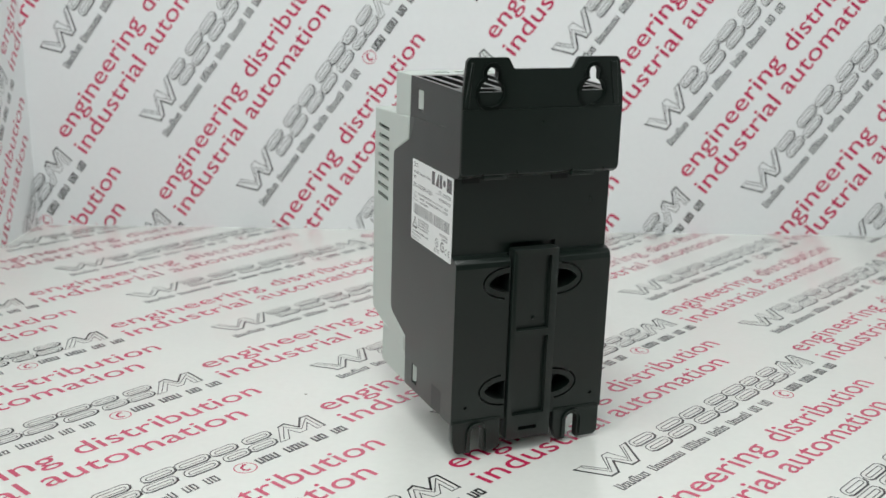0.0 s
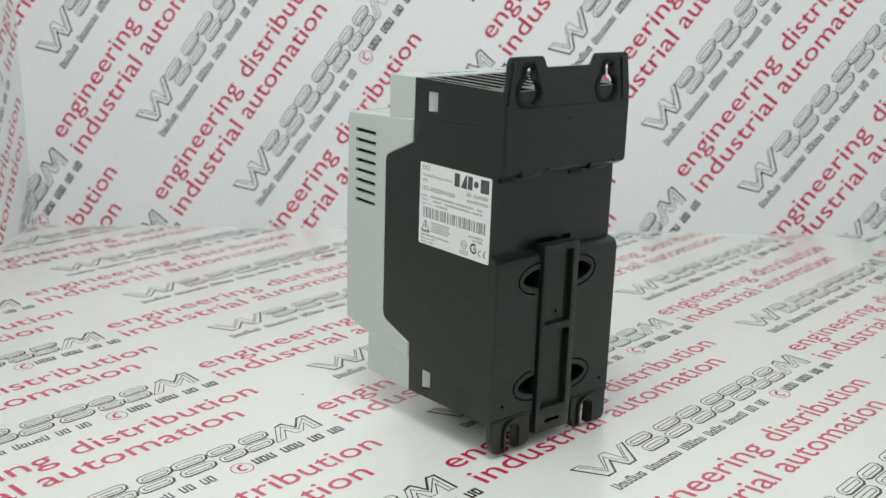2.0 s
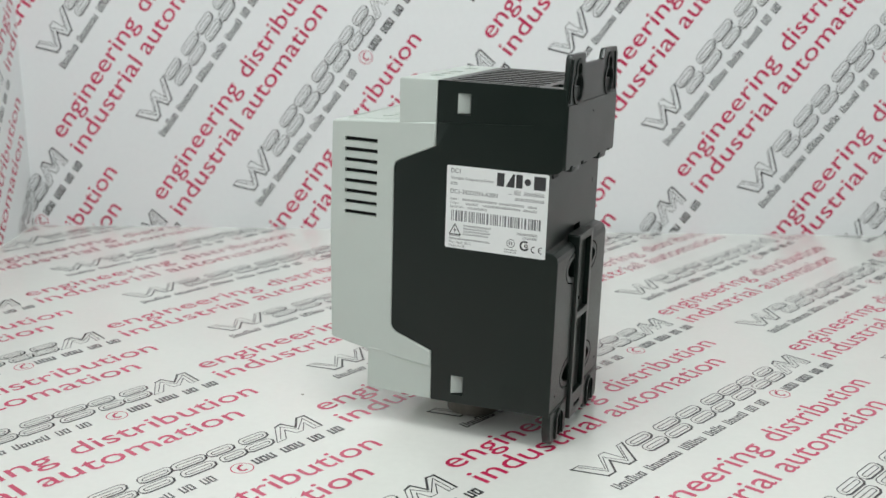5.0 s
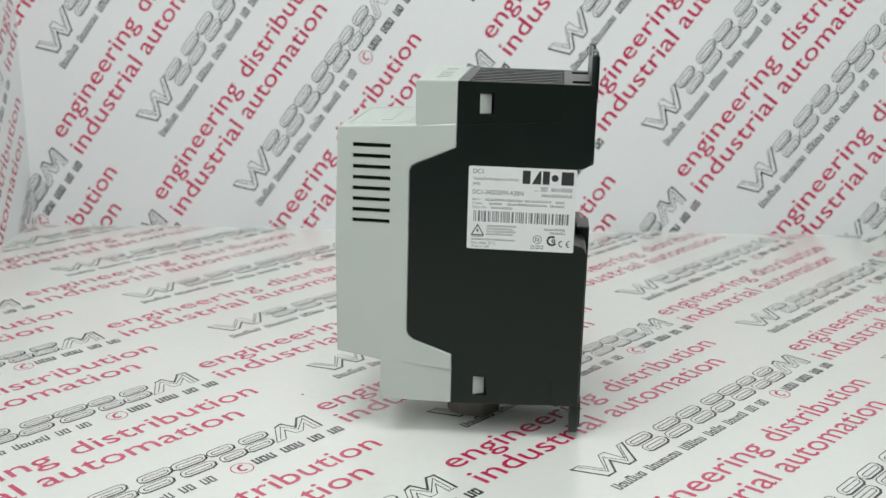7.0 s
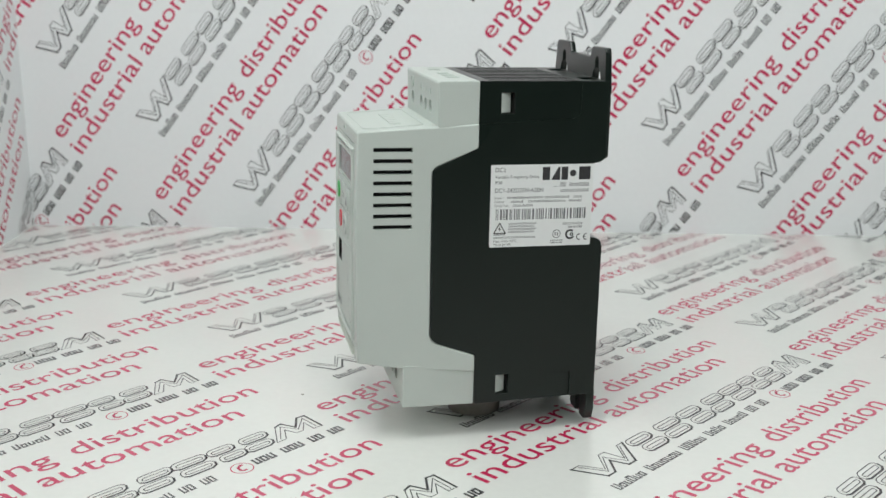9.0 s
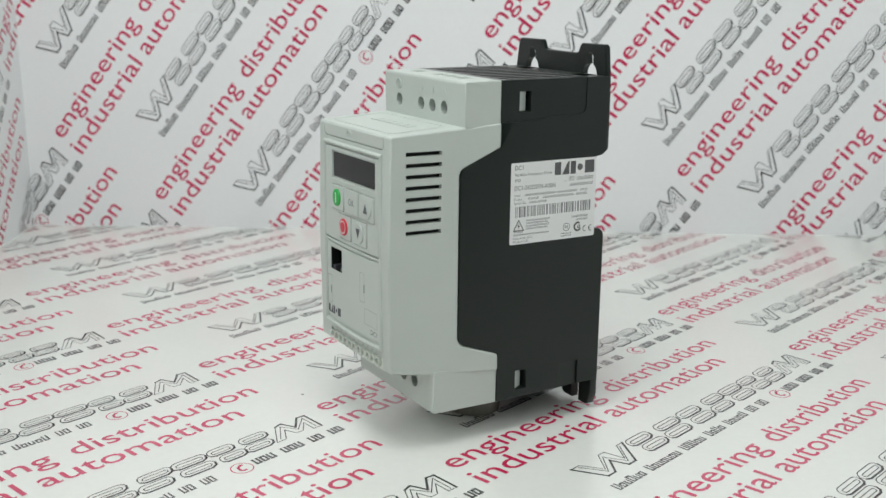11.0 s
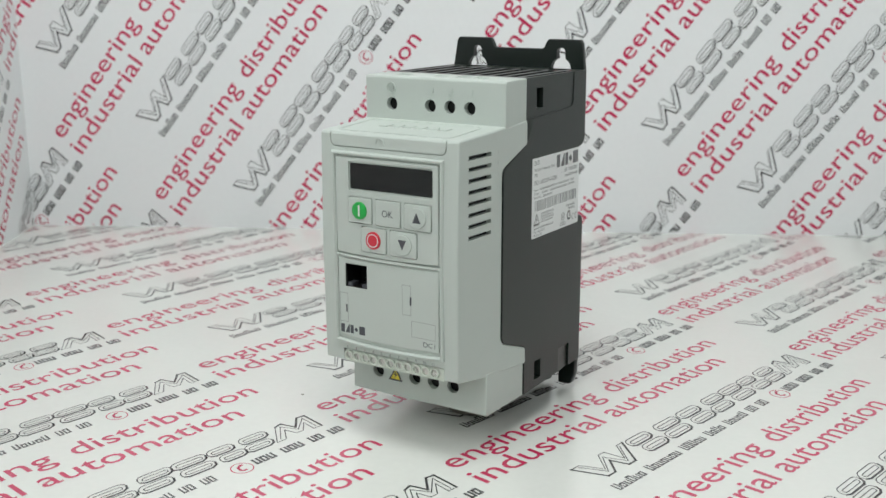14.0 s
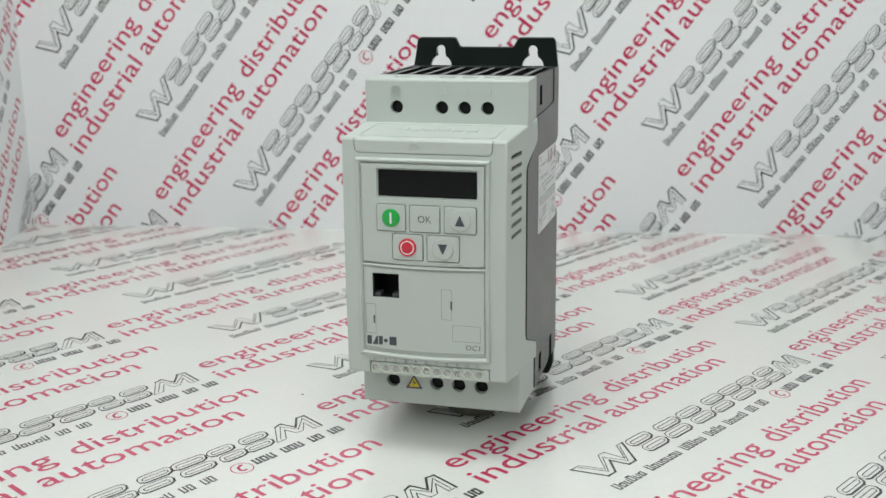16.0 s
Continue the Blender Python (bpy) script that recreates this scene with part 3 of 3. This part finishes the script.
part("breakout_slot", on_face(flat([rect(0.38, 0.46, -0.98, -0.58)]), 3.47, 6.89, -6.817), SYMBOL, field)
part("breakout_slot", on_face(flat([rect(0.44, 0.54, -0.98, -0.56)]), -0.36, 7.81, -6.817), SYMBOL, field)
part("label_field", on_face(flat(stroke(rect(0, 1.38, -0.8, 0), 0.02)), -0.9, 6.06, -6.815), FAINT, field)
part("type_sign", on_face(lettering("DC1", 0.25, 0.68, 0.0), -1.58, 4.86, -6.815), SYMBOL, field, "grey printed type letters")


def row_of_blocks(w, h):
    """A maker's sign as five plain blocks."""
    u = w / 5.2
    return flat([rect(0, 0.8 * u, 0, h), [(0.95 * u, 0), (1.7 * u, h), (1.9 * u, h), (1.9 * u, 0)], rect(2.05 * u, 2.75 * u, 0, h),
                 [(3.3 * u + 0.36 * u * math.cos(a), h / 2 + 0.36 * u * math.sin(a)) for a in np.linspace(0, 5.8, 12)], [(3.95 * u, 0), (5.2 * u, 0), (5.2 * u, h), (3.95 * u, h)]])


part("maker_sign", on_face(row_of_blocks(1.5, 0.44), 3.44, 4.82, -6.815), SYMBOL, field, "row of dark grey blocks")
# raised marks and the flap's outline on the sloping top of the cover
slope = Matrix.Translation((0, 0, 15.02 + 0.0622 * 6.55)) @ Matrix.Rotation(math.atan(-0.0622), 4, "Y")
raised = [prism([(-4.8, 2.35 - 0.69 * i), (-4.8, 1.82 - 0.69 * i), (-4.25, 1.82 - 0.69 * i), (-4.25, 2.35 - 0.69 * i)], "z", -0.02, 0.04, 0.012, 1) for i in range(6)]
raised += [prism(o, "z", -0.02, 0.025) for o in stroke(rounded(-6.3, -3.3, -2.8, 3.82, 0.3, 2), 0.05)]
top_marks = join(*raised)
bmesh.ops.transform(top_marks, matrix=slope, verts=top_marks.verts)
part("thumb_mark", join(*[prism(o, "x", -6.77, -6.68) for o in ring_outlines(0.9, 14.58, 0.26, 0.05, 0, 180, 12)]), PALE, cover, "raised half ring on the flap")
part("cover_emblem", top_marks, PALE, cover, "raised plain emblem on the cover top")
part("earth_mark", join(*[prism(o, "x", -2.86, -2.79) for o in ring_outlines(2.98, 16.85, 0.28, 0.04)] + [box(-2.86, -2.79, 2.82, 3.14, z, z + 0.035) for z in (16.75, 16.84, 16.93)]), PALE, upper, "raised ring mark")
for i in range(3):
    y = 0.61 - 1.16 * i
    part("line_mark", join(box(-2.85, -2.79, y - 0.2, y - 0.16, 16.7, 16.95), box(-2.85, -2.79, y - 0.2, y + 0.1, 16.66, 16.70)), PALE, upper)

# control terminal strip
strip = part("terminal_strip", box(-6.62, -5.3, -2.66, 3.32, 3.22, 3.86, 0.04), TERMINAL, drive, "cream eleven-way screw terminal strip")
for i in range(11):
    y = 3.05 - i * 0.522
    part("terminal_tube", carve(disc(y, 3.60, 0.25, "x", -6.80, -6.5, 20), [disc(y, 3.60, 0.19, "x", -7, -6.66, 20)]), TERMINAL, strip)
    part("terminal_screw", carve(disc(y, 3.60, 0.155, "x", -6.74, -6.55, 18, 0.02), [prism([(y + 0.16 * c - 0.045 * s, 3.60 + 0.16 * s + 0.045 * c) for c, s in [(math.cos(i * 1.3), math.sin(i * 1.3))]] + [(y + 0.16 * math.cos(i * 1.3) + 0.045 * math.sin(i * 1.3), 3.60 + 0.16 * math.sin(i * 1.3) - 0.045 * math.cos(i * 1.3)), (y - 0.16 * math.cos(i * 1.3) + 0.045 * math.sin(i * 1.3), 3.60 - 0.16 * math.sin(i * 1.3) - 0.045 * math.cos(i * 1.3)), (y - 0.16 * math.cos(i * 1.3) - 0.045 * math.sin(i * 1.3), 3.60 - 0.16 * math.sin(i * 1.3) + 0.045 * math.cos(i * 1.3))], "x", -7, -6.68)]), STEEL, strip)
    part("terminal_number", on_face(shifted(lettering(str(i + 1), 0.155, 0, 0.014), -0.08 if i < 9 else -0.14, 0), y, 3.955, -6.745), FAINT, strip)

# warning triangle
warning = part("warning_sign", on_face(flat([[(-0.37, 0), (0.37, 0), (0, 0.64)]]), 1.80, 1.78, -4.43), YELLOW, lower, "yellow triangular warning sticker")
part("warning_border", on_face(flat(stroke([(-0.37, 0), (0.37, 0), (0, 0.64)], 0.085)), 1.80, 1.78, -4.433), INK_BLACK, warning)
part("warning_flash", on_face(flat([[(0.02, 0.50), (-0.12, 0.25), (0.0, 0.27)], [(0.0, 0.3), (0.12, 0.32), (-0.06, 0.08)]]), 1.80, 1.78, -4.434), INK_BLACK, warning)

# ---- rating label on the side face ----
SIDE = Matrix(((1, 0, 0, 0), (0, 0, -1, 0), (0, 1, 0, 0), (0, 0, 0, 1)))


def on_side(bm, x, z, lift=0.0):
    bmesh.ops.transform(bm, matrix=Matrix.Translation((x, YN - 0.022 - lift, z)) @ SIDE, verts=bm.verts)
    return bm


rating = part("rating_label", prism(rounded(-0.1, 5.2, 9.17, 13.34, 0.08), "y", YN - 0.02, YN + 0.01), LABEL, drive, "white printed rating label")


def write(name, bm, x, z, mat=INK_BLACK):
    return part(name, on_side(bm, x, z), mat, rating)


def bars(outlines, z):
    """Each outline filled with a line of small upright bars."""
    for o in outlines:
        x0, x1, y0, y1 = o[0][0], o[1][0], o[0][1], o[2][1]
        n = max(2, round((x1 - x0) / 0.105))
        write("label_bar", flat(glyph_bars(x0, x1, y0, y1 - y0, (y1 - y0) * 1.15, (n,), 0.022)), 0, z, INK_GREY)


write("label_words", lettering("DC1", 0.22, 0.5, 0.012), 0.12, 12.98, INK_GREY)
write("label_words", lettering("Variable Frequency Drive", 0.15, 2.25, 0.01), 0.12, 12.66, INK_GREY)
write("label_words", lettering("IP20", 0.15, 0.36, 0.01), 0.12, 12.38, INK_GREY)
write("label_words", lettering("DC1-342D2FN-A20N", 0.22, 2.5, 0.012), 0.12, 11.95, INK_GREY)
write("label_sign", row_of_blocks(2.5, 0.66), 2.55, 12.55, INK_BLACK)
bars([rect(3.15, 3.35, 0, 0.02), rect(3.45, 3.8, 0, 0.2), rect(3.95, 5.0, 0.02, 0.18)], 12.2)
bars([rect(3.5, 5.0, 0, 0.13)], 11.93)
write("label_words", lettering("Input :", 0.13, 0.45), 0.12, 11.63, INK_GREY)
bars([rect(0.75, 2.6, 0, 0.1), rect(2.7, 4.0, 0, 0.1), rect(4.2, 4.65, 0, 0.1)], 11.63)
write("label_words", lettering("Output :", 0.13, 0.55), 0.12, 11.43, INK_GREY)
bars([rect(0.95, 1.6, 0, 0.1), rect(1.85, 3.8, 0, 0.1), rect(3.95, 4.65, 0, 0.1)], 11.43)
write("label_words", lettering("Serial No.", 0.13, 0.75), 0.12, 11.23, INK_GREY)
bars([rect(1.05, 2.1, 0, 0.1)], 11.23)
rng = random.Random(4)
x_, code = 0.2, []
while x_ < 4.85:
    w_ = rng.choice((0.04, 0.04, 0.06, 0.10))
    code.append(rect(x_, x_ + w_, 0, 0.55))
    x_ += w_ + rng.choice((0.035, 0.05, 0.09))
for o in code:
    write("code_bar", flat([o]), 0, 10.56, INK_GREY)
tri = [(0.12, 0), (0.72, 0), (0.42, 0.52)]
write("caution_sign", flat(stroke(tri, 0.05) + [[(0.44, 0.38), (0.34, 0.2), (0.44, 0.22)], [(0.42, 0.24), (0.51, 0.25), (0.38, 0.07)]]), 0, 9.88)
bars([rect(0.85, 2.3 - 0.1 * (i % 2), 0.42 - 0.14 * i, 0.50 - 0.14 * i) for i in range(4)], 9.9)
bars([rect(0.12, 0.7, 0, 0.07), rect(0.12, 2.3, -0.16, -0.08)], 9.78)
write("label_words", lettering("Max. Amb. 50°C", 0.13, 1.2), 0.12, 9.42, INK_GREY)
write("label_words", lettering("Made in UK", 0.13, 0.9), 0.12, 9.24, INK_GREY)
bars([rect(3.7, 4.75, 0, 0.1), rect(4.0, 4.75, -0.17, -0.07)], 10.25)


write("approval_sign", flat(ring_outlines(3.4, 0, 0.22, 0.04) + [rect(3.3, 3.36, -0.08, 0.1), rect(3.42, 3.48, -0.1, 0.08)]), 0, 9.78, INK_GREY)
bars([rect(3.1, 3.75, -0.36 - 0.12 * i, -0.30 - 0.12 * i) for i in range(2)], 9.78)
write("approval_sign", flat(ring_outlines(4.12, 0, 0.26, 0.1, 50, 330) + ring_outlines(4.2, 0, 0.1, 0.06)), 0, 9.74)
write("approval_sign", flat(ring_outlines(4.62, 0, 0.17, 0.05, 80, 280, 10) + ring_outlines(4.98, 0, 0.17, 0.05, 80, 280, 10) + [rect(4.85, 4.96, -0.02, 0.02)]), 0, 9.6)


def motions():
    lean = Matrix.Rotation(radians(1.1), 4, "Y") @ Matrix.Rotation(radians(-1.2), 4, "X")
    rows, spin = [], []
    for t, a in ((0, -65.95), (1, -57.32), (2, -48.64), (3, -39.92), (4, -31.15), (6.5, -8.99), (8, 4.45), (9, 13.46), (11.5, 36.06), (13, 49.61), (14.5, 63.06), (16, 76.34)):
        turn = Matrix.Rotation(radians(a), 4, "Z")
        rows.append((t, Matrix.Translation((0, 0, LIFT * K)) @ turn @ lean))
        spin.append((t, Matrix.Translation((0.25 * K, 0.1 * K, 0)) @ turn))
    walk(drive, rows)
    walk(hub, spin)


motions()
